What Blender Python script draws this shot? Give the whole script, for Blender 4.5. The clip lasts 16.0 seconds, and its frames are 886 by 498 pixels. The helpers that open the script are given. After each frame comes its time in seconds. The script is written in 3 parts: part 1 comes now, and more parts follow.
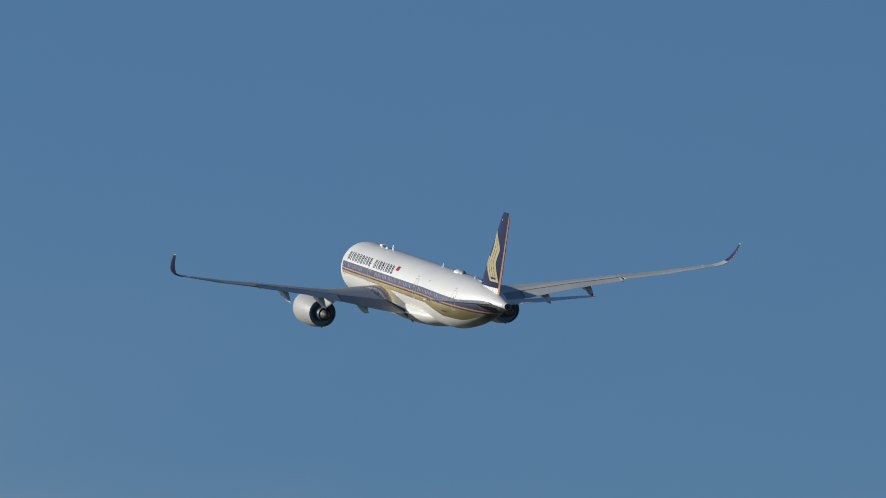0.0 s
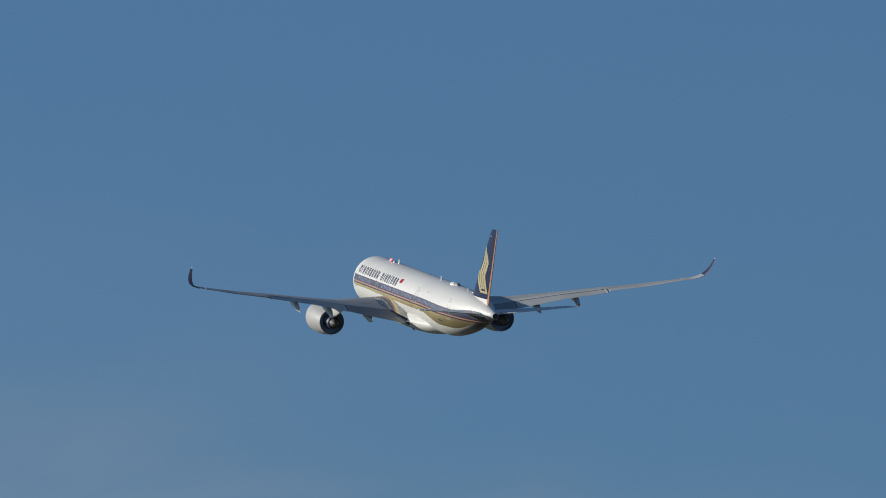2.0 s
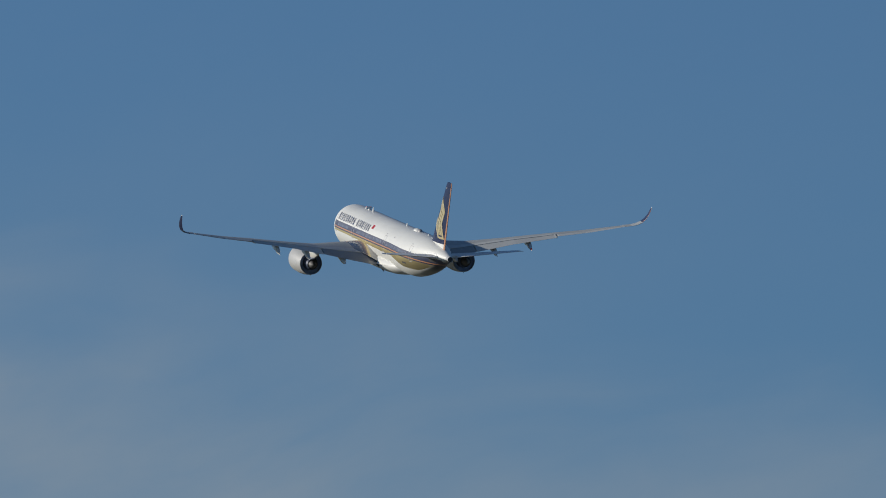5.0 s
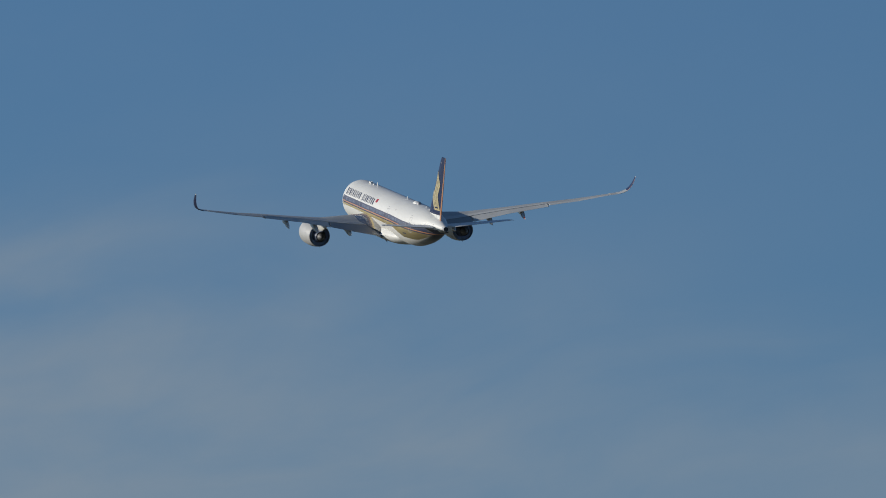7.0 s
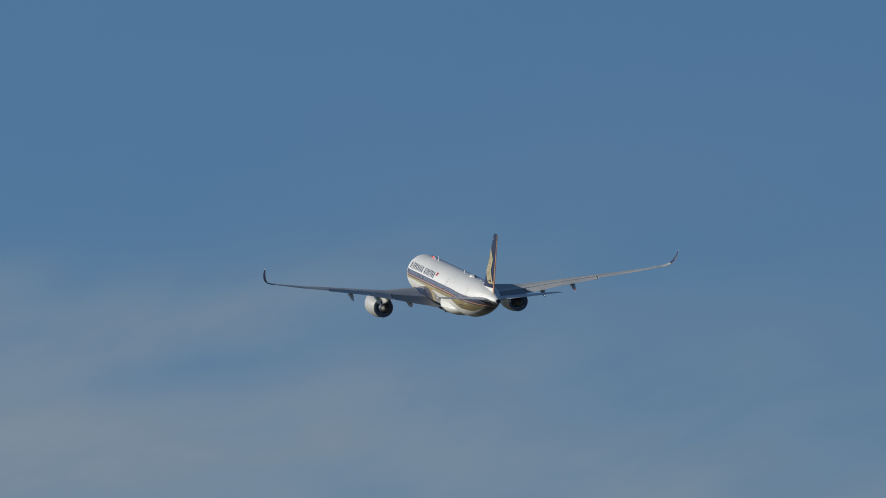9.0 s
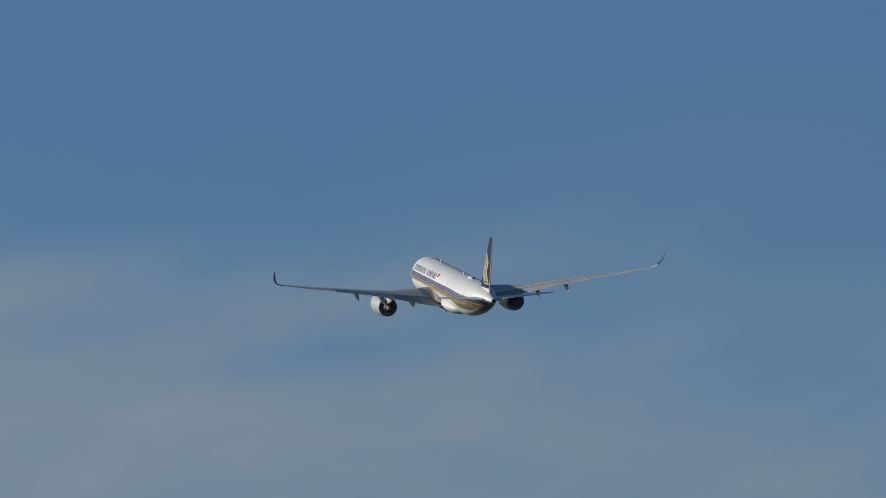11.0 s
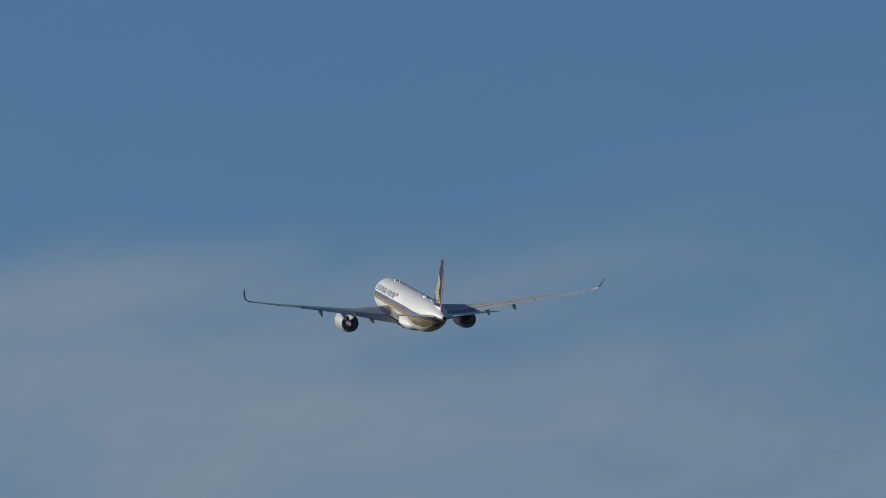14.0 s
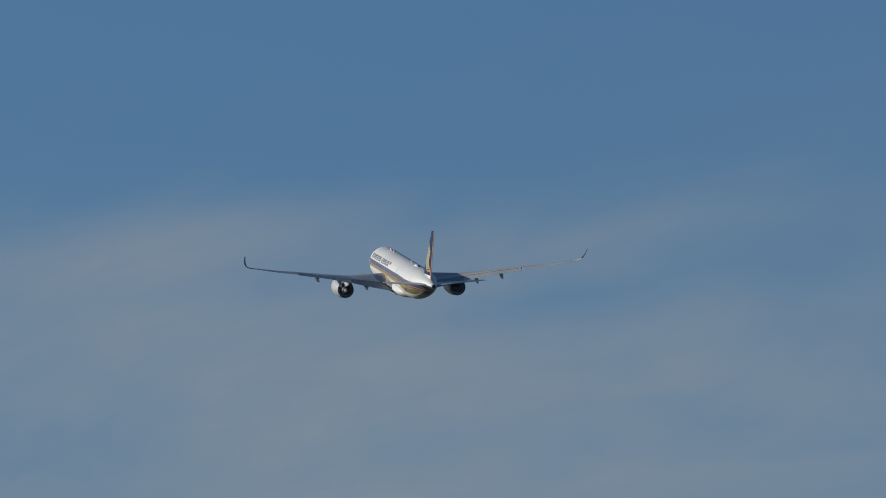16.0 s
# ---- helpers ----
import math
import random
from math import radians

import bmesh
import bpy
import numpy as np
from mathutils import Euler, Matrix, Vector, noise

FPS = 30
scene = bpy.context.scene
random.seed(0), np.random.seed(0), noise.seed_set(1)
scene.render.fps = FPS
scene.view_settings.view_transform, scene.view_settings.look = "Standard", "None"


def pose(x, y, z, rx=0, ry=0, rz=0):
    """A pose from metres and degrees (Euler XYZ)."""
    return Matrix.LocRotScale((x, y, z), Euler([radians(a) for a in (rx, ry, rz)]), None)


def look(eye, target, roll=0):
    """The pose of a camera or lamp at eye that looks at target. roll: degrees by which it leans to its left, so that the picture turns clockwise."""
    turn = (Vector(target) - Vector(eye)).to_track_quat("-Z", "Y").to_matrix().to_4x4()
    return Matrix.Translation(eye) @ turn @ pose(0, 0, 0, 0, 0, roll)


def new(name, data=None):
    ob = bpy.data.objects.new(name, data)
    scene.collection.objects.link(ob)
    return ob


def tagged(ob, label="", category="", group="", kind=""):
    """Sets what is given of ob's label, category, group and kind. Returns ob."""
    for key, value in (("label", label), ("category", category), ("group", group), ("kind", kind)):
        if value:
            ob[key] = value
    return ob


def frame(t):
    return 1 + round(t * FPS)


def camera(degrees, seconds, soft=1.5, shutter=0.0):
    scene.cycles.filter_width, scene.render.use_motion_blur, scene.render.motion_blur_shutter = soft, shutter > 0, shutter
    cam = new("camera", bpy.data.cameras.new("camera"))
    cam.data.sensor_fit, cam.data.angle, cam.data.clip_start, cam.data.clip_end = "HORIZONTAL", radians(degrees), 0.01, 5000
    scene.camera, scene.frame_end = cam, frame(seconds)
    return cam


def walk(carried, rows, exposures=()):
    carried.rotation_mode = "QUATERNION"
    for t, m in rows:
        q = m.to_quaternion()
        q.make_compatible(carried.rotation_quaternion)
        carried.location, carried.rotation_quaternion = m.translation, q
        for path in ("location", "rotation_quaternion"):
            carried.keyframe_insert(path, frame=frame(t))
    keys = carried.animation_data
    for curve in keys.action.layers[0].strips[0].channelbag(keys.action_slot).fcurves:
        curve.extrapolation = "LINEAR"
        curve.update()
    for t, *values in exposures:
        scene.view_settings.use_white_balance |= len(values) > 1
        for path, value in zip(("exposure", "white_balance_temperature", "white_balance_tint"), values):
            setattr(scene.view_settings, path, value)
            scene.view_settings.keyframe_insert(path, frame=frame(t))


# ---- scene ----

# ---------------------------------------------------------------- camera
EYE = (0.0, 0.0, 1.7)
cam = camera(2.9541, 16.0, soft=1.0)


def aim(azimuth, elevation):
    """A pose at the eye that looks azimuth degrees to the left of +Y and elevation degrees up."""
    return pose(*EYE, 90 + elevation, 0, azimuth)


CAMERA_ROWS = [
    (0.0, -0.0455, 6.6401), (0.5, 0.2156, 6.5805), (1.0, 0.4448, 6.5546), (1.5, 0.6378, 6.5571),
    (2.0, 0.8022, 6.5679), (2.5, 0.9422, 6.5064), (3.0, 1.0741, 6.3984), (3.5, 1.2233, 6.3258),
    (4.0, 1.3816, 6.2879), (6.3, 2.1650, 6.1406), (6.5, 2.2144, 6.1116), (7.0, 2.3252, 6.0770),
    (7.5, 2.4646, 6.0901), (8.0, 2.6481, 6.1441), (8.5, 2.8279, 6.2131), (9.0, 3.0281, 6.2517),
    (9.2, 3.0999, 6.2551), (11.3, 3.5463, 6.1905), (11.5, 3.6023, 6.2043), (12.0, 3.7218, 6.1911),
    (12.5, 3.7934, 6.1591), (13.0, 3.8379, 6.1410), (13.5, 3.8737, 6.1560), (14.0, 3.9081, 6.1780),
    (14.5, 3.9595, 6.1452), (15.0, 4.0192, 6.0781), (15.5, 4.1060, 6.0479), (16.0, 4.2189, 6.0257),
]
walk(cam, [(t, aim(a, e)) for t, a, e in CAMERA_ROWS],
     exposures=[(0.0, 0.0), (3.5, -0.07), (7.0, -0.10), (9.0, -0.11), (12.5, -0.14), (16.0, -0.15)])

# ---------------------------------------------------------------- sky and sun
SUN_ELEVATION, SUN_LEFT = 19.0, 71.0      # degrees up, degrees to the left of +Y
SKY_STRENGTH = 0.0698


def node(tree, kind, at=(), **values):
    n = tree.nodes.new(kind)
    for key, value in values.items():
        setattr(n, key, value)
    for slot, value in at:
        if isinstance(value, bpy.types.NodeSocket):
            tree.links.new(value, n.inputs[slot])
        else:
            n.inputs[slot].default_value = value
    return n


def calc(tree, operation, a, b=0.0, c=0.0, clamp=False):
    return node(tree, "ShaderNodeMath", [(0, a), (1, b), (2, c)], operation=operation, use_clamp=clamp).outputs[0]


def ramp(tree, value, low, high, out_low=0.0, out_high=1.0, smooth=False):
    return node(tree, "ShaderNodeMapRange", [(0, value), (1, low), (2, high), (3, out_low), (4, out_high)],
                interpolation_type="SMOOTHSTEP" if smooth else "LINEAR").outputs[0]


def mix(tree, factor, a, b, blend="MIX"):
    n = node(tree, "ShaderNodeMix", data_type="RGBA", blend_type=blend)
    for slot, value in ((0, factor), (6, a), (7, b)):
        if isinstance(value, bpy.types.NodeSocket):
            tree.links.new(value, n.inputs[slot])
        elif slot:
            n.inputs[slot].default_value = (*value, 1.0)
        else:
            n.inputs[slot].default_value = value
    return n.outputs[2]


def build_sky():
    world = bpy.data.worlds.new("sky")
    scene.world = world
    world.use_nodes = True
    tree = world.node_tree
    tree.nodes.clear()
    sky = node(tree, "ShaderNodeTexSky", sky_type="NISHITA", sun_disc=False, sun_elevation=radians(SUN_ELEVATION),
               sun_rotation=radians(-SUN_LEFT), altitude=200.0, air_density=1.0, dust_density=0.0, ozone_density=3.0)
    deep = mix(tree, 1.0, sky.outputs[0], SKY_TINT, "MULTIPLY")
    height = node(tree, "ShaderNodeSeparateXYZ", [(0, node(tree, "ShaderNodeTexCoord").outputs["Generated"])]).outputs[2]
    clear = mix(tree, ramp(tree, height, 0.22, 0.70, smooth=True), deep, mix(tree, 1.0, sky.outputs[0], (0.96, 1.02, 1.06), "MULTIPLY"))
    # thin high cloud, laid out in thousandths of a radian: a to the left, e upwards
    way = node(tree, "ShaderNodeSeparateXYZ", [(0, node(tree, "ShaderNodeTexCoord").outputs["Generated"])])
    x, y, z = way.outputs[0], way.outputs[1], way.outputs[2]
    a = calc(tree, "MULTIPLY", calc(tree, "ARCTAN2", calc(tree, "MULTIPLY", x, -1.0), y), 1000.0)
    e = calc(tree, "MULTIPLY", calc(tree, "ARCSINE", z), 1000.0)
    streak = calc(tree, "MULTIPLY_ADD", a, 0.17, e)
    where = node(tree, "ShaderNodeCombineXYZ", [(0, calc(tree, "MULTIPLY", a, 0.045)), (1, calc(tree, "MULTIPLY", streak, 0.11)), (2, 4.3)])
    broad = node(tree, "ShaderNodeTexNoise", [("Vector", where.outputs[0]), ("Scale", 1.0), ("Detail", 4.0), ("Roughness", 0.5), ("Distortion", 0.7)]).outputs[0]
    fine = node(tree, "ShaderNodeTexNoise", [("Vector", where.outputs[0]), ("Scale", 2.6), ("Detail", 4.0), ("Roughness", 0.5), ("Distortion", 0.6)]).outputs[0]
    top = calc(tree, "ADD", ramp(tree, a, 0.0, 62.0, 98.0, 107.0), calc(tree, "MULTIPLY", calc(tree, "SUBTRACT", broad, 0.5), 9.0))
    bank = ramp(tree, calc(tree, "SUBTRACT", top, e), -5.0, 9.0, smooth=True)
    cover = calc(tree, "MULTIPLY", bank, ramp(tree, broad, 0.25, 0.75, 0.36, 0.78))
    cover = calc(tree, "ADD", cover, calc(tree, "MULTIPLY", bank, ramp(tree, fine, 0.3, 0.7, -0.07, 0.07)))

    speck_at = node(tree, "ShaderNodeCombineXYZ", [(0, calc(tree, "MULTIPLY", a, 0.16)), (1, calc(tree, "MULTIPLY", streak, 0.26)), (2, 1.7)])
    speck = node(tree, "ShaderNodeTexNoise", [("Vector", speck_at.outputs[0]), ("Scale", 1.0), ("Detail", 6.0), ("Roughness", 0.62), ("Distortion", 0.4)]).outputs[0]
    cover = calc(tree, "ADD", cover, calc(tree, "MULTIPLY", ramp(tree, bank, 0.0, 1.0, 0.25, 1.0), ramp(tree, speck, 0.25, 0.75, -0.065, 0.075)))

    def wisp(total, a0, e0, wide, high, amount, slope=0.17):
        da = calc(tree, "SUBTRACT", a, a0)
        de = calc(tree, "MULTIPLY_ADD", da, slope, calc(tree, "SUBTRACT", e, e0))
        d = calc(tree, "ADD", calc(tree, "POWER", calc(tree, "ABSOLUTE", calc(tree, "DIVIDE", da, wide)), 2.0),
                 calc(tree, "POWER", calc(tree, "ABSOLUTE", calc(tree, "DIVIDE", de, high)), 2.0))
        return calc(tree, "MULTIPLY_ADD", calc(tree, "POWER", 2.718, calc(tree, "MULTIPLY", d, -1.0)), amount, total)

    for row in WISPS:
        cover = wisp(cover, *row)
    cover = calc(tree, "ADD", cover, 0.0, clamp=True)
    # no cloud far from this stretch of sky
    cover = calc(tree, "MULTIPLY", cover, ramp(tree, a, 15.0, 78.0, 0.58, 1.0))
    near = calc(tree, "MULTIPLY", ramp(tree, e, 60.0, 85.0, 0.35, 1.0), ramp(tree, y, 0.3, 0.9))
    cover = calc(tree, "MULTIPLY", cover, near)
    cloudy = mix(tree, cover, clear, CLOUD_COLOUR)
    background = node(tree, "ShaderNodeBackground", [(0, cloudy), (1, SKY_STRENGTH)])
    node(tree, "ShaderNodeOutputWorld", [(0, background.outputs[0])])


SKY_TINT = (0.435, 0.62, 0.885)
CLOUD_COLOUR = (3.65, 4.36, 5.08)
WISPS = [  # left, up, half width, half height, amount, slope
    (92.0, 104.0, 12.0, 2.4, 0.22), (86.0, 106.8, 7.0, 1.0, 0.12), (61.0, 106.6, 9.0, 1.1, 0.08), (52.0, 98.6, 9.0, 3.6, 0.12),
    (80.5, 98.4, 10.0, 3.2, 0.18), (65.0, 102.6, 12.0, 1.4, -0.16), (46.0, 104.0, 9.0, 2.2, 0.04), (32.0, 104.0, 9.0, 3.6, 0.17), (52.0, 107.0, 10.0, 2.0, 0.05), (22.0, 109.0, 13.0, 6.0, 0.06), (46.0, 112.0, 18.0, 6.0, 0.08), (63.0, 97.4, 9.0, 2.6, 0.04),
    (77.0, 105.0, 5.0, 1.6, 0.14), (37.0, 94.8, 12.0, 3.0, 0.18), (39.0, 100.5, 11.0, 1.7, -0.12),
    (44.0, 105.0, 12.0, 2.0, 0.05), (8.0, 96.4, 12.0, 2.2, 0.10), (100.0, 94.0, 16.0, 2.0, -0.12),
    (44.0, 99.0, 8.0, 5.0, -0.14), (85.0, 105.4, 9.0, 1.0, 0.12, 0.25), (81.0, 103.2, 8.0, 1.0, -0.10, 0.25), (74.5, 105.4, 4.0, 0.8, 0.08, 0.2),
    (62.0, 106.6, 5.0, 0.8, 0.10, 0.22), (67.0, 102.3, 5.0, 1.4, -0.07, 0.2), (55.0, 97.5, 8.0, 2.5, 0.05), (90.0, 101.5, 9.0, 1.8, 0.06, 0.22),
]
build_sky()
sun = new("sun", bpy.data.lights.new("sun", "SUN"))
sun.data.energy, sun.data.angle, sun.data.color = 3.92, radians(0.53), (1.0, 0.945, 0.85)
sun.matrix_world = look((math.sin(radians(-SUN_LEFT)) * 300, math.cos(radians(SUN_LEFT)) * 300, math.tan(radians(SUN_ELEVATION)) * 300), (0, 0, 0))

# ---------------------------------------------------------------- materials


def material(name, colour, rough=0.4, metal=0.0, coat=0.0, vary=0.06, scale=0.5, bump=0.0, streak=(1, 1, 1), gloss=0.5):
    """Painted or metal skin with broad soiling, fine grain and a gentle waviness."""
    m = bpy.data.materials.new(name)
    m.use_nodes = True
    tree = m.node_tree
    bsdf = tree.nodes["Principled BSDF"]
    place = node(tree, "ShaderNodeMapping", [(0, node(tree, "ShaderNodeTexCoord").outputs["Object"]), (3, streak)]).outputs[0]
    big = node(tree, "ShaderNodeTexNoise", [("Vector", place), ("Scale", scale), ("Detail", 3.0)]).outputs[0]
    small = node(tree, "ShaderNodeTexNoise", [("Vector", place), ("Scale", scale * 9), ("Detail", 4.0)]).outputs[0]
    both = calc(tree, "MULTIPLY_ADD", small, 0.4, calc(tree, "MULTIPLY", big, 0.6))
    shade = ramp(tree, both, 0.3, 0.7, 1 - vary, 1 + vary)
    scaled = node(tree, "ShaderNodeVectorMath", [(0, colour), (3, shade)], operation="SCALE").outputs[0]
    tree.links.new(scaled, bsdf.inputs["Base Color"])
    tree.links.new(ramp(tree, both, 0.3, 0.7, rough * 0.85, rough * 1.15), bsdf.inputs["Roughness"])
    bsdf.inputs["Metallic"].default_value = metal
    bsdf.inputs["Coat Weight"].default_value = coat
    bsdf.inputs["Specular IOR Level"].default_value = gloss
    bsdf.inputs["Coat Roughness"].default_value = 0.15
    if bump:
        b = node(tree, "ShaderNodeBump", [("Strength", bump), ("Distance", 0.05), ("Height", big)])
        tree.links.new(b.outputs[0], bsdf.inputs["Normal"])
    return m


def glowing(name, colour, strength):
    m = bpy.data.materials.new(name)
    m.use_nodes = True
    bsdf = m.node_tree.nodes["Principled BSDF"]
    bsdf.inputs["Base Color"].default_value = (*colour, 1)
    bsdf.inputs["Emission Color"].default_value = (*colour, 1)
    bsdf.inputs["Emission Strength"].default_value = strength
    return m


WHITE, NAVY, GOLD, ORANGE = (0.77, 0.77, 0.73), (0.019, 0.026, 0.074), (0.46, 0.375, 0.185), (0.54, 0.245, 0.115)


def livery():
    """White skin with the navy window band, orange line and gold band, laid out in metres on the body."""
    m = material("painted_fuselage", WHITE, 0.46, coat=0.05, vary=0.035, scale=0.35, streak=(0.35, 1, 1))
    tree = m.node_tree
    bsdf = tree.nodes["Principled BSDF"]
    axes = node(tree, "ShaderNodeSeparateXYZ", [(0, node(tree, "ShaderNodeTexCoord").outputs["Object"])])
    x, z = axes.outputs[0], axes.outputs[2]
    line = ramp(tree, x, -8.0, -27.0, 0.36, 0.08)
    dz = calc(tree, "SUBTRACT", z, line)
    low = calc(tree, "ADD", ramp(tree, x, 20.0, -5.0, -0.52, -0.76), ramp(tree, x, -9.0, -15.0, 0.0, -0.82))
    low = calc(tree, "ADD", low, ramp(tree, x, -19.0, -27.5, 0.0, 1.15, smooth=True))

    def between(value, bottom, top):
        return calc(tree, "MULTIPLY", calc(tree, "GREATER_THAN", value, bottom), calc(tree, "LESS_THAN", value, top))

    along = between(x, -30.2, 27.0)
    band = calc(tree, "MULTIPLY", between(dz, low, -0.22), along)
    # painted-in shade: tail keel dull grey, last metres before the cone navy
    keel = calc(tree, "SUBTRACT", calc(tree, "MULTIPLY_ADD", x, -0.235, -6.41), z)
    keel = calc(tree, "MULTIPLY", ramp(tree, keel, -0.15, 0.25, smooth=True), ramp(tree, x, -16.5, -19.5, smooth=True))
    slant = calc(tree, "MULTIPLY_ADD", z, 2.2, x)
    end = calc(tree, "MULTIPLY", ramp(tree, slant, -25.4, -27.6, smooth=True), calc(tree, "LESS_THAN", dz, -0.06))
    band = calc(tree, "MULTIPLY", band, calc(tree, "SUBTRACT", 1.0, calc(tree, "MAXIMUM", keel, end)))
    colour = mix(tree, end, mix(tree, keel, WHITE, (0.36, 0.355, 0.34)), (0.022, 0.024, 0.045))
    colour = mix(tree, band, colour, GOLD)
    tree.links.new(calc(tree, "MULTIPLY", band, 0.8), bsdf.inputs["Metallic"])
    colour = mix(tree, calc(tree, "MULTIPLY", between(dz, -0.22, 0.80), along), colour, NAVY)
    colour = mix(tree, calc(tree, "MULTIPLY", between(dz, -0.06, 0.09), along), colour, ORANGE)
    scale = next(n for n in tree.nodes if n.type == "VECT_MATH")
    tree.links.new(colour, scale.inputs[0])
    return m


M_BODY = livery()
M_WHITE = material("white_paint", WHITE, 0.56, coat=0.0, vary=0.04, scale=0.5)
M_GREY = material("wing_grey_paint", (0.42, 0.43, 0.42), 0.5, gloss=0.3, vary=0.10, scale=0.5, streak=(0.3, 1, 1))
M_PALE = material("pale_grey_panel", (0.52, 0.53, 0.515), 0.5, gloss=0.3, vary=0.08, scale=0.7, streak=(0.3, 1, 1))
M_FAIRING = material("fairing_grey", (0.60, 0.60, 0.585), 0.28, vary=0.08, scale=1.0)
M_TAIL = material("tailplane_paint", (0.80, 0.80, 0.78), 0.45, vary=0.05, scale=0.7, streak=(0.3, 1, 1))
# darker than the outboard flap: the inboard flap's shade is put into its grey
M_FLAP = material("shaded_inboard_flap_grey", (0.29, 0.30, 0.30), 0.45, gloss=0.3, vary=0.10, scale=0.6, streak=(0.3, 1, 1))
M_TIP = material("wing_tip_paint", (0.43, 0.445, 0.44), 0.45, vary=0.06, scale=1.0)
M_NAVY = material("navy_paint", NAVY, 0.36, gloss=0.14, vary=0.08, scale=0.6)
M_GOLD = material("gold_paint", (0.56, 0.46, 0.23), 0.34, coat=0.2, vary=0.06, scale=0.8)
M_ORANGE = material("orange_paint", ORANGE, 0.35, vary=0.06, scale=0.8)
M_RED = material("red_paint", (0.46, 0.02, 0.035), 0.45, gloss=0.2, vary=0.05)
M_NACELLE = material("nacelle_paint", (0.49, 0.485, 0.465), 0.46, coat=0.05, vary=0.06, scale=0.8, streak=(0.4, 1, 1))
# bluish lift of distance haze is put into this metal and the duct lining
M_DARK = material("hazed_sooty_metal", (0.16, 0.21, 0.33), 0.6, metal=0.1, vary=0.2, scale=2.0)
M_DUCT = material("hazed_duct_lining", (0.40, 0.54, 0.82), 0.45, vary=0.15, scale=2.0)
M_BARE = material("bare_metal", (0.125, 0.122, 0.118), 0.6, metal=0.1, vary=0.15, scale=2.0)
M_GLOSS = material("glossy_grey_fillet", (0.20, 0.195, 0.19), 0.09, coat=0.15, vary=0.12, scale=1.2, bump=0.03)
M_HOT = material("heat_darkened_metal", (0.09, 0.115, 0.175), 0.5, metal=0.1, vary=0.25, scale=2.0)
M_PANE = material("window_pane", (0.42, 0.43, 0.46), 0.15, coat=0.6, vary=0.05, scale=2.0)
pane_tree = M_PANE.node_tree
pane_shade = ramp(pane_tree, node(pane_tree, "ShaderNodeObjectInfo").outputs["Random"], 0.0, 1.0, 0.7, 1.2)
pane_scale = next(n for n in pane_tree.nodes if n.type == "VECT_MATH")
pane_tree.links.new(calc(pane_tree, "MULTIPLY", pane_scale.inputs[3].links[0].from_socket, pane_shade), pane_scale.inputs[3])
M_PYLON = material("pylon_paint", (0.60, 0.59, 0.54), 0.42, vary=0.06, scale=1.0)
M_SEAM = material("seam_grey", (0.46, 0.46, 0.46), 0.5, vary=0.08)
M_RADOME = material("grey_radome", (0.30, 0.30, 0.31), 0.5, vary=0.08)
# near-black for dark trim and for the shade put into the flap gaps
M_TRIM_SHADE = material("dark_trim_and_gap_shade", (0.05, 0.05, 0.055), 0.6, vary=0.1)
M_RED_GLOW = glowing("red_flash_lamp", (1.0, 0.05, 0.04), 7.0)
M_WHITE_GLOW = glowing("white_flash_lamp", (1.0, 0.93, 0.88), 4.0)

# ---------------------------------------------------------------- mesh helpers


def smooth(bm, angle=35):
    bmesh.ops.recalc_face_normals(bm, faces=bm.faces)
    for f in bm.faces:
        f.smooth = True
    for e in bm.edges:
        if len(e.link_faces) == 2 and e.calc_face_angle(0) > radians(angle):
            e.smooth = False


def part(name, bm, mat, parent, label="", angle=35):
    smooth(bm, angle)
    mesh = bpy.data.meshes.new(name)
    bm.to_mesh(mesh)
    bm.free()
    mesh.materials.append(mat)
    ob = new(name, mesh)
    ob.parent = parent
    return tagged(ob, label)


def loft(rings, bm=None, caps=True, closed=False):
    """Skin over rings of equally many points; closed joins the last ring to the first."""
    bm = bm or bmesh.new()
    loops = [[bm.verts.new(p) for p in ring] for ring in rings]
    n = len(loops[0])
    for a, b in zip(loops, loops[1:] + loops[:1] if closed else loops[1:]):
        for i in range(n):
            bm.faces.new((a[i], a[(i + 1) % n], b[(i + 1) % n], b[i]))
    if caps and not closed:
        bm.faces.new(loops[0])
        bm.faces.new(loops[-1][::-1])
    return bm


def circle(x, y, z, r, n=40, rz=None):
    return [Vector((x, y + r * math.cos(2 * math.pi * k / n), z + (rz or r) * math.sin(2 * math.pi * k / n))) for k in range(n)]


def table(rows, at):
    """Columns of a table, met at a value of its first column."""
    rows = np.array(rows, float)
    return [float(np.interp(at, rows[:, 0], rows[:, k])) for k in range(1, rows.shape[1])]


NOSE = 32.0      # the origin lies this far behind the nose, on the body's axis

# ---------------------------------------------------------------- fuselage
PROFILE = [  # metres behind the nose, crown, keel, half width
    (0.0, -0.78, -0.82, 0.02), (0.4, 0.15, -1.55, 0.85), (1.0, 0.72, -2.0, 1.38), (2.0, 1.80, -2.40, 2.00), (3.0, 2.60, -2.66, 2.42),
    (4.5, 3.06, -2.84, 2.75), (6.0, 3.17, -2.92, 2.91), (7.5, 3.19, -2.93, 2.97), (9.5, 3.17, -2.93, 2.98), (43.0, 3.17, -2.93, 2.98),
    (46.0, 3.17, -2.86, 2.95), (49.0, 3.14, -2.50, 2.80), (51.5, 3.08, -2.10, 2.58), (54.0, 2.97, -1.60, 2.28), (57.0, 2.72, -0.90, 1.82),
    (60.0, 2.30, -0.10, 1.22), (62.0, 1.93, 0.42, 0.80), (63.7, 1.60, 0.82, 0.45),
]


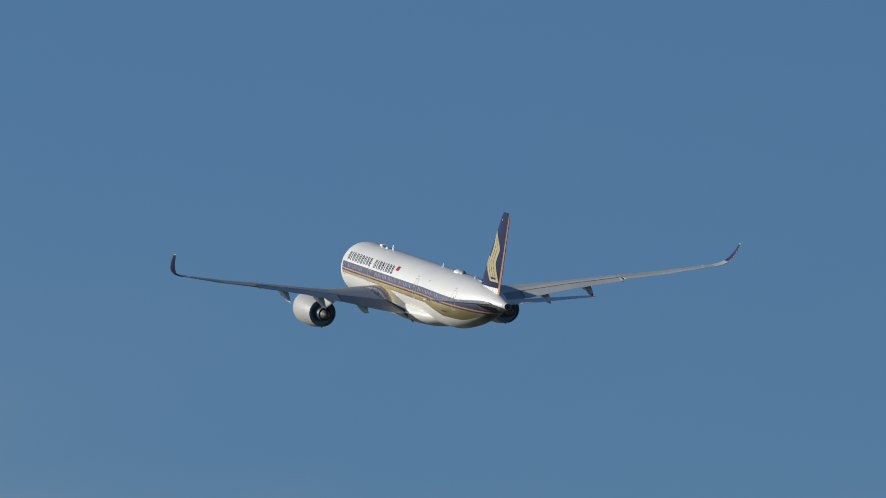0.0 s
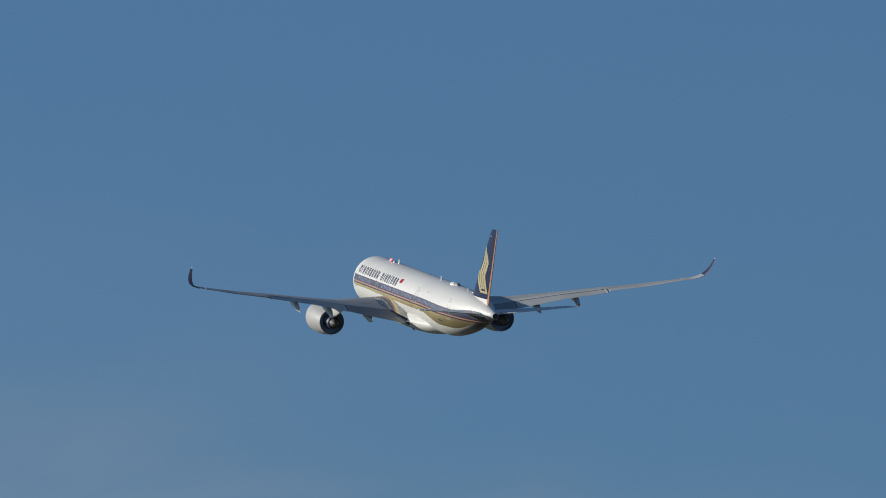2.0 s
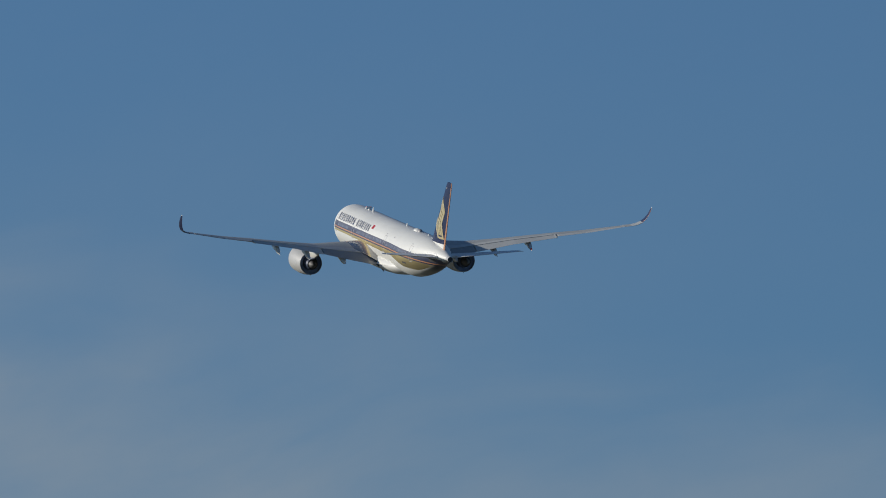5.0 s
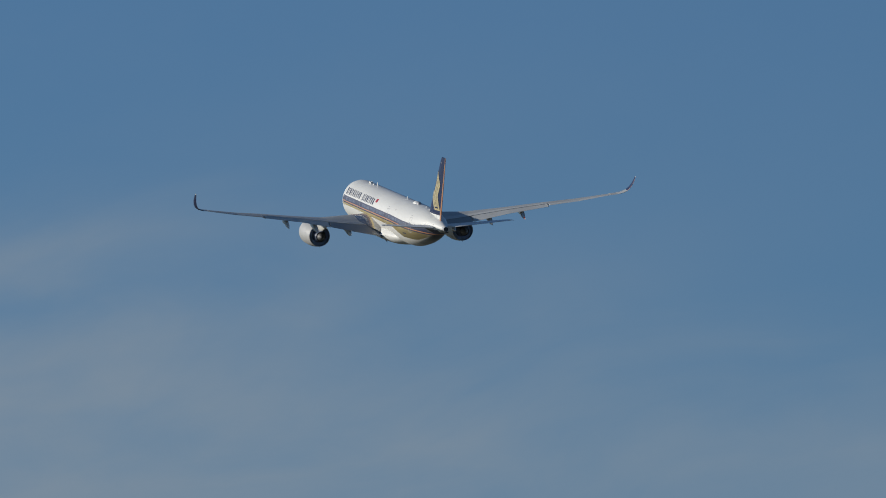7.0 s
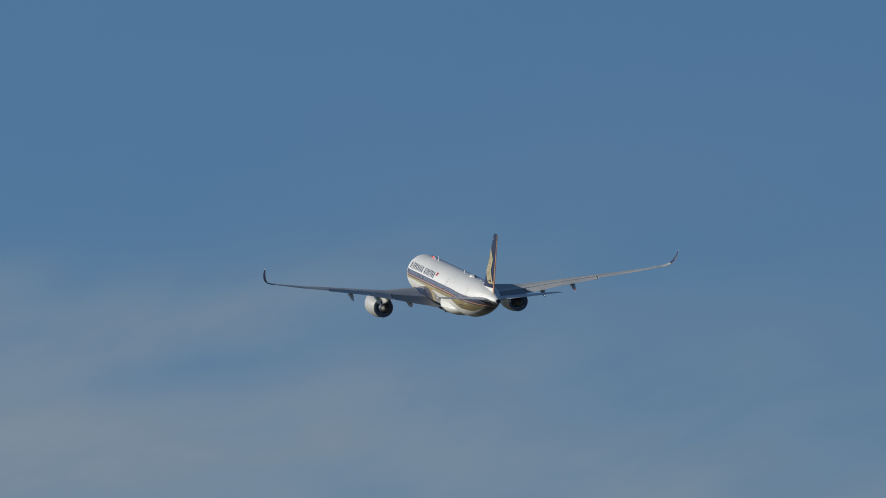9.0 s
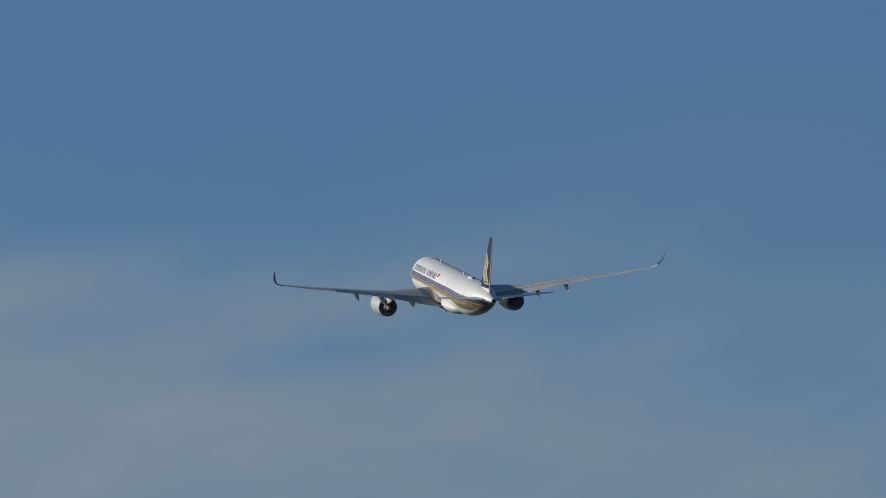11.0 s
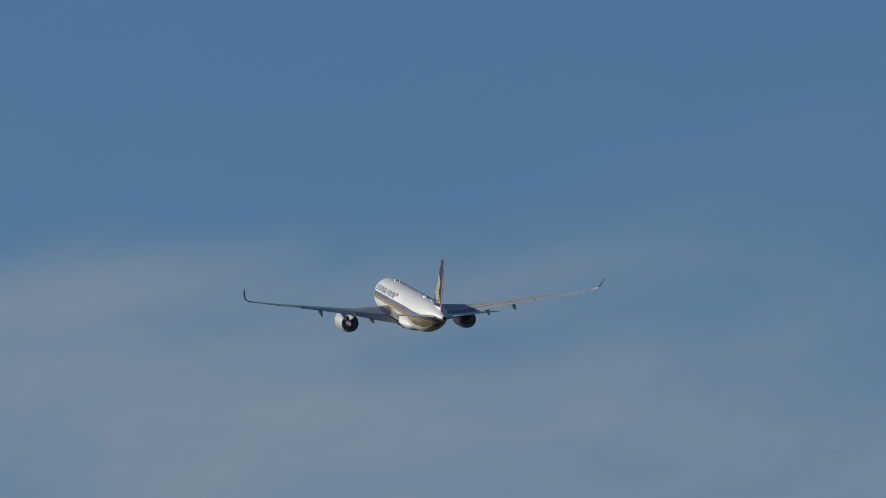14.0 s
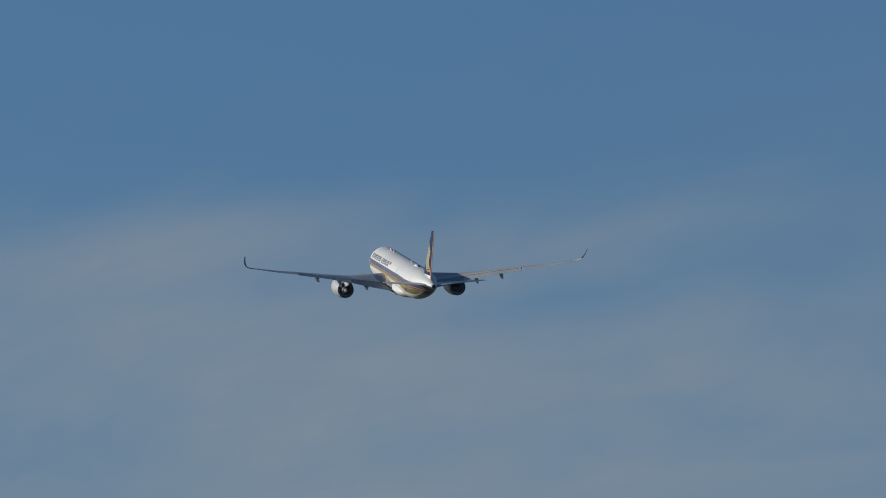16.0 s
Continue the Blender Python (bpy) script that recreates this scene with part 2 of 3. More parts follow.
def profile(s):
    rows = np.array(PROFILE)
    k = int(np.clip(np.searchsorted(rows[:, 0], s) - 1, 0, len(rows) - 2))
    u = (s - rows[k, 0]) / (rows[k + 1, 0] - rows[k, 0])
    h = rows[k + 1, 0] - rows[k, 0]
    out = []
    for c in (1, 2, 3):
        def slope(i):
            if i <= 0 or i >= len(rows) - 1:
                j = min(max(i, 0), len(rows) - 2)
                return (rows[j + 1, c] - rows[j, c]) / (rows[j + 1, 0] - rows[j, 0])
            d0 = (rows[i, c] - rows[i - 1, c]) / (rows[i, 0] - rows[i - 1, 0])
            d1 = (rows[i + 1, c] - rows[i, c]) / (rows[i + 1, 0] - rows[i, 0])
            return 0.0 if d0 * d1 <= 0 else 2 * d0 * d1 / (d0 + d1)
        m0, m1 = slope(k) * h, slope(k + 1) * h
        p0, p1 = rows[k, c], rows[k + 1, c]
        out.append((2 * u**3 - 3 * u**2 + 1) * p0 + (u**3 - 2 * u**2 + u) * m0 + (3 * u**2 - 2 * u**3) * p1 + (u**3 - u**2) * m1)
    return out


def skin(s, angle, out=0.0):
    """A point of the fuselage: metres behind the nose, degrees up from the left side, metres out from the skin."""
    crown, keel, half = profile(s)
    mid, high = (crown + keel) / 2, (crown - keel) / 2
    c, k = math.cos(radians(angle)), math.sin(radians(angle))
    n = Vector((0, c / half, k / high)).normalized()
    return Vector((NOSE - s, half * c, mid + high * k)) + n * out


def angle_at(s, z):
    crown, keel, _ = profile(s)
    return math.degrees(math.asin(max(-1, min(1, (z - (crown + keel) / 2) / ((crown - keel) / 2)))))


def patch(s0, s1, z0, z1, side=1, out=0.012, lean=0.0, steps=4, runs=2):
    """A thin plate that follows the fuselage skin; lean moves its top towards the nose."""
    bm = bmesh.new()
    grids = []
    for o in (out, -0.03):
        grid = []
        for i in range(steps + 1):
            v = i / steps
            row = []
            for j in range(runs + 1):
                s = s0 + (s1 - s0) * j / runs - lean * v
                a = angle_at(s, z0) * (1 - v) + angle_at(s, z1) * v
                p = skin(s, a, o)
                row.append(bm.verts.new((p.x, p.y * side, p.z)))
            grid.append(row)
        grids.append(grid)
    for g in grids:
        for i in range(steps):
            for j in range(runs):
                bm.faces.new((g[i][j], g[i][j + 1], g[i + 1][j + 1], g[i + 1][j]))

    def edge(g):
        return g[0] + [r[-1] for r in g[1:]] + g[-1][-2::-1] + [r[0] for r in g[-2:0:-1]]

    e0, e1 = edge(grids[0]), edge(grids[1])
    for i in range(len(e0)):
        k = (i + 1) % len(e0)
        bm.faces.new((e0[i], e0[k], e1[k], e1[i]))
    return bm


def outline(s0, s1, z0, z1, side, width=0.05, out=0.014):
    """The seam round a door, as one thin frame on the skin."""
    bm = bmesh.new()
    for box in ((s0, s1, z1 - width, z1), (s0, s1, z0, z0 + width), (s0, s0 + width, z0 + width, z1 - width), (s1 - width, s1, z0 + width, z1 - width)):
        b = patch(*box, side, out)
        mesh = bpy.data.meshes.new("seam")
        b.to_mesh(mesh)
        b.free()
        bm.from_mesh(mesh)
        bpy.data.meshes.remove(mesh)
    return bm


plane = tagged(new("airliner"), "white twin-engined airliner with navy and gold bands, climbing away", "airplane")


def build_fuselage():
    stations = sorted(set([0.0, 0.15, 0.4, 0.7] + list(np.arange(1.0, 10.0, 0.5)) + list(np.arange(10.0, 44.0, 1.0)) + list(np.arange(44.0, 63.7, 0.5)) + [63.7]))
    rings = [[skin(s, 360 * k / 72) for k in range(72)] for s in stations]
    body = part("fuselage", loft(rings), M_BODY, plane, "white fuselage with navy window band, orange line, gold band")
    # windows, between the doors
    doors = (6.2, 17.0, 36.4, 51.3)
    for side in (1, -1):
        for first, count in ((8.0, 10), (19.6, 8), (25.3, 6), (29.9, 8), (37.9, 19)):
            for s in (first + 0.635 * k for k in range(count)):
                z = table([(0, 0.80), (40, 0.80), (57, 0.50)], s)[0]
                part("cabin_window", patch(s - 0.135, s + 0.135, z - 0.20, z + 0.20, side, 0.008, steps=2, runs=1), M_PANE, body)
        for d in doors:
            door = part("cabin_door", outline(d - 0.56, d + 0.56, -0.32, 1.84, side, 0.07), M_SEAM, body, "closed cabin door with pale seam")
            part("door_window", patch(d - 0.1, d + 0.1, 0.86, 1.12, side, 0.012, steps=2, runs=1), M_PANE, door)
        for d, z0, z1 in ((36.1, 2.0, 2.12), (51.0, 2.0, 2.1), (53.5, 1.0, 1.08)):
            part("vent_plate", patch(d - 0.25, d + 0.25, z0, z1, side, 0.012, steps=1, runs=1), M_SEAM, body)
        part("registration_bar", patch(47.3, 48.9, -0.80, -0.60, side, 0.010, steps=1, runs=2), M_TRIM_SHADE, body, "small dark registration bar")
        part("trim_slot", patch(58.3, 60.2, 0.38, 0.80, side, 0.012, steps=2, runs=3), M_TRIM_SHADE, body, "dark slot below the tailplane")
        part("tail_seam", outline(57.7, 60.6, 0.95, 1.62, side, 0.05), M_SEAM, body, "thin seam of the tailplane's cut-out")
        part("vent_plate", patch(40.6, 41.0, 1.92, 2.06, side, 0.012, steps=1, runs=1), M_SEAM, body)
        # the title above the windows, as plain slanted bars
        s, widths = 6.9, (0.62, 0.26, 0.66, 0.66, 0.66, 0.60, 0.66, 0.62, 0.58, 0, 0.66, 0.26, 0.62, 0.58, 0.26, 0.66, 0.58, 0.58)
        for w in widths:
            if w:
                for k, stroke in enumerate((0.28, 0.24) if w > 0.3 else (0.26,)):
                    at = s - 0.05 + k * (w - 0.16)
                    part("title_bar", patch(at, at + stroke, 1.36 + 0.06 * k, 2.26 - 0.05 * k, side, 0.010, lean=0.35, steps=5, runs=1), M_NAVY, body, "navy bar of the painted title")
            s += (w or 0.55) + 0.52
        part("painted_flag", patch(s + 0.15, s + 1.35, 1.86, 2.32, side, 0.010, lean=-0.1, steps=4), M_RED, body, "small red flag behind the title")
    # keel fairing between the wings
    rows = [(18.0, 2.0, -2.75), (19.5, 2.6, -3.05), (22.0, 3.0, -3.38), (26.0, 3.2, -3.58), (33.0, 3.12, -3.58), (37.0, 2.98, -3.45), (39.5, 2.72, -3.24), (41.3, 2.2, -3.0), (42.6, 1.4, -2.82)]
    rings = []
    for s in np.linspace(18.0, 42.6, 42):
        half, low = table(rows, s)
        mid = -2.05
        ring = []
        for k in range(40):
            c, q = math.cos(2 * math.pi * k / 40), math.sin(2 * math.pi * k / 40)
            p = 1.0 if q < 0 else 1.15
            ring.append(Vector((NOSE - s, half * math.copysign(abs(c) ** p, c), mid + ((mid - low) if q < 0 else 1.35) * math.copysign(abs(q) ** p, q))))
        rings.append(ring)
    part("belly_fairing", loft(rings), M_WHITE, plane, "white bulged belly fairing")
    # thin lip where the belly fairing leaves the wing's trailing edge
    for side in (1, -1):
        rings = []
        for k in range(13):
            u = k / 12
            half, low = table(rows, 33.6 + 6.4 * u)
            wide, thick = 0.26 * (1 - u) ** 0.7 + 0.03, 0.05 * (1 - u) + 0.02
            y, z = (half - 0.06) * side, -2.16 + 0.12 * u
            rings.append([Vector((NOSE - 33.6 - 6.4 * u, y + side * dy, z + dz)) for dy, dz in ((-0.3, thick), (wide * 0.6, thick * 0.8), (wide, 0.0), (wide * 0.6, -thick * 0.6), (-0.3, -thick))])
        part("fairing_lip", loft(rings), M_WHITE, plane, "thin white lip of the belly fairing")
    # tail cone with the exhaust of the auxiliary unit
    rows = [(63.65, 0.455, 0.40, 1.21), (64.1, 0.41, 0.38, 1.20), (64.5, 0.37, 0.36, 1.19)]
    rings = [circle(NOSE - s, 0, z, a, 28, b) for s, a, b, z in rows]
    rings += [circle(NOSE - 64.5, 0, 1.19, 0.33, 28), circle(NOSE - 63.9, 0, 1.19, 0.31, 28)]
    cone = part("tail_cone", loft(rings), M_FAIRING, plane, "pale metal tail cone with a dark exhaust hole")
    part("exhaust_hole", loft([circle(NOSE - 64.47, 0, 1.19, 0.332, 20), circle(NOSE - 63.95, 0, 1.19, 0.18, 20)]), M_TRIM_SHADE, cone)


# ---------------------------------------------------------------- wings
WING = [  # metres out, leading edge, trailing edge, its height, the trailing edge's height, thickness
    (0.0, 17.9, 34.0, -1.02, -2.25, 0.135), (3.0, 19.8, 34.0, -0.92, -2.10, 0.135), (7.5, 22.9, 34.0, -0.70, -1.22, 0.125),
    (10.6, 25.1, 34.2, -0.58, -0.52, 0.115), (15.2, 28.2, 35.7, 0.10, 0.50, 0.105), (20.8, 32.0, 37.45, 1.12, 1.40, 0.10),
    (25.0, 34.9, 38.85, 1.82, 1.98, 0.095), (29.6, 38.05, 40.4, 2.72, 2.84, 0.09),
]


def foil(c, t):
    return 5 * t * (0.2969 * math.sqrt(max(c, 0)) - 0.126 * c - 0.3516 * c * c + 0.2843 * c**3 - 0.1015 * c**4) * (1 if c < 1 else 0) + (0.0012 if c >= 1 else 0)


def section(y, side, c0, c1, n=14, droop=0.0, lift=0.0, out=0.0, rows=WING):
    """A slice of the wing between two parts of its chord, turned down about c0 by droop degrees."""
    le, te, zl, zt, t = table(rows, y)
    chord = te - le
    cs = [c0 + (c1 - c0) * (0.5 - 0.5 * math.cos(math.pi * k / n)) for k in range(n + 1)]
    pts = []
    line = [(c, foil(c, t) + 0.012 * math.sin(math.pi * c) + out / chord) for c in reversed(cs)]
    line += [(c, -foil(c, t) * 0.85 + 0.012 * math.sin(math.pi * c) - out / chord) for c in (cs[1:] if c0 == 0 else cs)]
    d = radians(droop)
    for c, h in line:
        dx, dz = (c - c0) * chord, h * chord + (c - c0) * (zt - zl)
        if droop:
            dx, dz = dx * math.cos(d) + dz * math.sin(d), -dx * math.sin(d) + dz * math.cos(d)
        pts.append(Vector((NOSE - (le + c0 * chord + dx), y * side, zl + c0 * (zt - zl) + dz + lift)))
    return pts


def span(y0, y1, n):
    return [y0 + (y1 - y0) * k / n for k in range(n + 1)]


def wing_strip(side, y0, y1, c0, c1, n=6, droop=0.0, lift=0.0, out=0.0, m=10):
    ys = sorted(set(span(y0, y1, n) + [r[0] for r in WING if y0 < r[0] < y1]))
    return loft([section(y, side, c0, c1, m, droop, lift, out) for y in ys])


def spoiler_panel(side, y0, y1):
    """A thin plate on the wing's upper skin."""
    bm = bmesh.new()
    rings = []
    for y in span(y0, y1, 3):
        le, te, zl, zt, t = table(WING, y)
        chord = te - le
        top = [(NOSE - (le + c * chord), zl + c * (zt - zl) + (foil(c, t) + 0.012 * math.sin(math.pi * c)) * chord) for c in (0.60, 0.65, 0.70, 0.745)]
        rings.append([Vector((x, y * side, z + 0.012)) for x, z in top] + [Vector((x, y * side, z - 0.03)) for x, z in reversed(top)])
    return loft(rings, bm)


def canoe(side, y, length, depth, width, tail, hang, u0=0.0, u1=1.0, grow=1.0):
    """A flap-track fairing: a slim pod under the trailing edge, its tail hanging with the flap."""
    le, te, zl, zt, t = table(WING, y)
    rings = []
    for k in range(15):
        u = u0 + (u1 - u0) * k / 14
        s = te + tail - length * (1 - u)
        r = max(0.02, math.sin(math.pi * min(1, u * 0.92 + 0.02)) ** 0.7) * (1 if u < 0.72 else max(0.06, 1 - ((u - 0.72) / 0.28) ** 1.6))
        c = (s - le) / (te - le)
        z = zl + min(c, 1) * (zt - zl) - 0.30 - 0.16 * u - hang * max(0, u - 0.5) / 0.5
        rings.append([Vector((NOSE - s, y * side + width * grow * r * math.cos(2 * math.pi * q / 18), z + depth * grow * r * math.sin(2 * math.pi * q / 18))) for q in range(18)])
    return loft(rings)


TIP = [  # out, height, leading edge, chord, lean of the section in degrees
    (29.6, 2.81, 38.05, 2.35, 10), (30.4, 2.95, 38.70, 2.14, 15), (31.1, 3.18, 39.40, 2.00, 26), (31.6, 3.52, 40.15, 1.86, 42),
    (31.93, 4.04, 41.10, 1.66, 60), (32.13, 4.66, 42.10, 1.38, 74), (32.22, 5.28, 43.10, 1.00, 81), (32.25, 5.68, 43.80, 0.62, 84), (32.26, 5.80, 44.10, 0.30, 85),
]


def tip_rings(side, rows, c0=0.0, c1=1.0, out=0.0):
    rings = []
    for y, z, le, chord, lean in rows:
        n = Vector((0, -math.sin(radians(lean)) * side, math.cos(radians(lean))))
        cs = [c0 + (c1 - c0) * (0.5 - 0.5 * math.cos(math.pi * k / 12)) for k in range(13)]
        line = [(c, foil(c, 0.085) * chord + out) for c in reversed(cs)] + [(c, -foil(c, 0.085) * chord - out) for c in (cs[1:] if c0 == 0 else cs)]
        toe = 0.08 * lean / 85
        rings.append([Vector((NOSE - le - c * chord, (y - (c - 0.5) * chord * toe) * side, z)) + n * h for c, h in line])
    return rings


def root_fillet(side):
    """The hollow glossy fairing between the wing's upper skin and the fuselage."""
    rings = []
    for s in span(20.6, 33.4, 26):
        high = table([(20.6, -0.72), (22.0, -0.52), (24.0, -0.52), (26.0, -0.78), (29.0, -1.38), (33.4, -2.2)], s)[0]
        y1 = 2.95 + min(2.5, max(0.5, (s - 20.2) * 0.75), max(0.12, (33.6 - s) * 0.6))
        top = skin(s, angle_at(s, high), 0.01)
        line = []
        for k in range(10):
            v = k / 9
            y = y1 + (top.y - y1) * v
            le, te, zl, zt, t = table(WING, y)
            c = min(0.995, max(0.005, (s - le) / (te - le)))
            surf = zl + c * (zt - zl) + (foil(c, t) + 0.012 * math.sin(math.pi * c)) * (te - le) + 0.025
            line.append(Vector((NOSE - s, y * side, max(surf, surf * (1 - v ** 3) + high * v ** 3))))
        line += [Vector((NOSE - s, 2.2 * side, high - 0.1)), Vector((NOSE - s, 2.2 * side, high - 1.2)), Vector((NOSE - s, (y1 - 0.08) * side, line[0].z - 0.3))]
        rings.append(line)
    return loft(rings)


def build_wing(side):
    wing = part("wing", wing_strip(side, 0.5, 29.6, 0.0, 0.74, 26, m=14), M_GREY, plane, "grey swept wing, upcurved, with lowered flaps")
    part("flap", wing_strip(side, 3.15, 10.45, 0.745, 1.0, 5, 5.0, -0.04), M_FLAP, wing, "slightly lowered inboard flap")
    # dark strip standing in for the shadow between flap root and body
    part("flap_root_shade", wing_strip(side, 2.98, 3.12, 0.66, 1.0, 1, 5.0, -0.02, 0.05), M_TRIM_SHADE, wing, "dark strip for the shade in the flap-root gap")
    part("flap", wing_strip(side, 10.6, 20.7, 0.745, 1.0, 6, 6.5, -0.04), M_PALE, wing, "slightly lowered outboard flap")
    part("aileron", wing_strip(side, 21.06, 25.13, 0.745, 1.0, 4, 0.5), M_PALE, wing)
    part("aileron", wing_strip(side, 25.17, 29.59, 0.745, 1.0, 4, 0.5), M_PALE, wing)
    part("root_fillet", root_fillet(side), M_GLOSS, wing, "glossy grey wing-root fillet")
    part("flap_end_plate", wing_strip(side, 20.72, 20.86, 0.70, 1.0, 1, 6.0, -0.02, 0.05), M_PALE, wing, "pale end plate of the flap")
    # near-black plate fills the gap in place of its shade
    part("gap_shade_plate", wing_strip(side, 20.88, 21.04, 0.70, 0.84, 1, 2.0, -0.03), M_TRIM_SHADE, wing, "dark plate for the shade in the gap between flap and aileron")
    ys = [3.7, 6.9, 10.3, 12.4, 14.5, 16.5, 18.5, 20.5]
    for a, b in zip(ys, ys[1:]):
        part("spoiler", spoiler_panel(side, a + 0.025, b - 0.025), M_PALE, wing)
    for y, length, depth, width, tail, hang in ((7.7, 6.0, 0.55, 0.34, 0.85, 0.40), (12.9, 5.6, 0.52, 0.32, 1.1, 0.90), (17.35, 5.2, 0.48, 0.30, 1.2, 0.92)):
        part("flap_fairing", canoe(side, y, length, depth, width, tail, hang), M_FAIRING, wing, "pale flap-track fairing")
    if side < 0:
        part("fairing_tip", canoe(side, 17.35, 5.2, 0.48, 0.30, 1.2, 0.92, 0.89, 1.0, 1.15), M_RED, wing, "small red tip of the fairing")
    part("wing_tip", loft(tip_rings(side, TIP[:2])), M_GREY, wing, "grey curved wing tip")
    part("tip_band", loft(tip_rings(side, TIP[1:4])), M_TIP, wing, "pale band below the winglet")
    rings = []
    for y, z, le, chord, lean in TIP[1:4]:
        n = Vector((0, -math.sin(radians(lean)) * side, math.cos(radians(lean))))
        line = [(c, -foil(c, 0.085) * chord - 0.012) for c in span(0.02, 0.99, 8)]
        rings.append([Vector((NOSE - le - c * chord, y * side, z)) + n * h for c, h in line] + [Vector((NOSE - le - c * chord, y * side, z)) + n * (h - 0.015) for c, h in reversed(line)])
    part("tip_underside", loft(rings), M_NAVY, wing, "navy underside of the curved wing tip")
    winglet = part("winglet", loft(tip_rings(side, TIP[3:8])), M_NAVY, wing, "navy upswept winglet")
    part("winglet_tip", loft(tip_rings(side, TIP[7:])), M_FAIRING, winglet, "pale lamp cover at the winglet's tip")
    rings = []
    for y, z, le, chord, lean in TIP[3:8]:
        n = Vector((0, -math.sin(radians(lean)) * side, math.cos(radians(lean))))
        toe = 0.08 * lean / 85
        line = [(c, foil(c, 0.085) * chord + 0.004) for c in span(0.93, 0.99, 3)]
        rings.append([Vector((NOSE - le - c * chord, (y - (c - 0.5) * chord * toe) * side, z)) + n * (h + up) for up, row in ((0.012, line), (0.0, line[::-1])) for c, h in row])
    part("winglet_edge", loft(rings), M_ORANGE, winglet, "thin orange line along the winglet's inner edge")


# ---------------------------------------------------------------- engines


def lathe(rows, y, z, n=48, tilt=1.5):
    rings = []
    for s, r in rows:
        rings.append(circle(NOSE - 0.5 - s, y, z + (25.2 - s) * math.tan(radians(tilt)), r, n))
    return rings


def build_engine(side):
    y, z = 10.58 * side, -2.84
    outer = [(19.0, 1.60), (18.9, 1.68), (19.0, 1.76), (19.4, 1.86), (20.2, 1.85), (21.4, 1.86), (22.6, 1.81), (23.8, 1.69), (25.2, 1.52),
             (25.2, 1.455), (24.2, 1.56), (23.2, 1.62), (22.0, 1.60), (21.0, 1.52), (20.2, 1.48), (19.4, 1.52)]
    engine = part("engine", loft(lathe(outer, y, z), caps=False, closed=True), M_NACELLE, plane, "white turbofan nacelle with dark exhaust")
    part("nozzle_lining", loft(lathe([(25.19, 1.45), (24.75, 1.50), (24.4, 1.53), (24.4, 0.4)], y, z), caps=False), M_DUCT, engine, "nozzle lining with bluish haze in its colour")
    part("inlet_fan", loft(lathe([(20.3, 1.47), (20.5, 1.47), (20.5, 0.45), (20.0, 0.3), (19.6, 0.04)], y, z)), M_DARK, engine)
    part("core_cowl", loft(lathe([(22.3, 1.02), (23.6, 1.02), (24.8, 0.94), (25.7, 0.80), (26.2, 0.71), (26.2, 0.69), (25.4, 0.70)], y, z)), M_HOT, engine, "heat-darkened core cowl")
    part("core_throat", loft(lathe([(26.18, 0.675), (25.5, 0.66), (25.5, 0.2)], y, z), caps=False), M_DARK, engine)
    part("exhaust_plug", loft(lathe([(25.4, 0.60), (26.1, 0.595), (26.5, 0.52), (26.9, 0.36), (27.25, 0.14), (27.33, 0.02)], y, z)), M_BARE, engine, "bare metal exhaust plug")
    for s, r in ((23.3, 1.744),):
        part("cowl_seam", loft(lathe([(s, r), (s + 0.06, r - 0.004), (s + 0.06, r - 0.05), (s, r - 0.05)], y, z), caps=False, closed=True), M_FAIRING, engine)
    # pylon from the nacelle up to the wing
    rings = []
    for s, low, high, half in ((20.6, -0.98, -0.90, 0.03), (21.8, -1.2, -0.62, 0.20), (23.5, -1.5, -0.40, 0.27), (25.5, -1.85, -0.20, 0.31), (27.0, -2.05, -0.3, 0.31), (28.4, -1.85, -0.4, 0.25), (30.2, -1.3, -0.5, 0.12), (31.4, -0.95, -0.6, 0.03)):
        mid, h = (low + high) / 2, (high - low) / 2
        rings.append([Vector((NOSE - s, y + half * math.copysign(abs(math.cos(q)) ** 0.6, math.cos(q)), mid + h * math.copysign(abs(math.sin(q)) ** 0.6, math.sin(q)))) for q in [2 * math.pi * k / 20 for k in range(20)]])
    pylon = part("pylon", loft(rings), M_PYLON, engine, "pale engine pylon")
    # bare metal shield under the pylon's tail, above the hot core
    rings = []
    for s, low, high, half in ((25.4, -2.10, -1.75, 0.20), (26.4, -2.24, -1.85, 0.30), (27.4, -2.16, -1.85, 0.27), (28.6, -1.86, -1.70, 0.10)):
        rings.append([Vector((NOSE - s, y + half * math.cos(q), (low + high) / 2 + (high - low) / 2 * math.sin(q))) for q in [2 * math.pi * k / 14 for k in range(14)]])
    part("heat_shield", loft(rings), M_HOT, pylon, "dark heat shield under the pylon")
    # drain mast below the cowl
    rings = [[Vector((NOSE - 0.5 - 24.6 - 0.30 * u + 0.16 * math.cos(q), y + 0.03 * math.sin(q), z - 1.46 - 0.20 * u)) for q in [math.pi * k / 5 for k in range(10)]] for u in (0.0, 1.0)]
    part("drain_mast", loft(rings), M_BARE, engine)


# ---------------------------------------------------------------- tail
FIN = [(1.6, 52.7, 60.9), (2.4, 53.5, 61.2), (10.95, 62.2, 65.12), (11.40, 62.85, 65.2)]


def fin_section(z, c0, c1, n=12, out=0.0):
    le, te = table(FIN, z)
    chord = te - le
    cs = [c0 + (c1 - c0) * (0.5 - 0.5 * math.cos(math.pi * k / n)) for k in range(n + 1)]
    line = [(c, foil(c, 0.10) * chord + out) for c in reversed(cs)] + [(c, -foil(c, 0.10) * chord - out) for c in (cs[1:] if c0 == 0 else cs)]
    return [Vector((NOSE - le - c * chord, h, z)) for c, h in line]


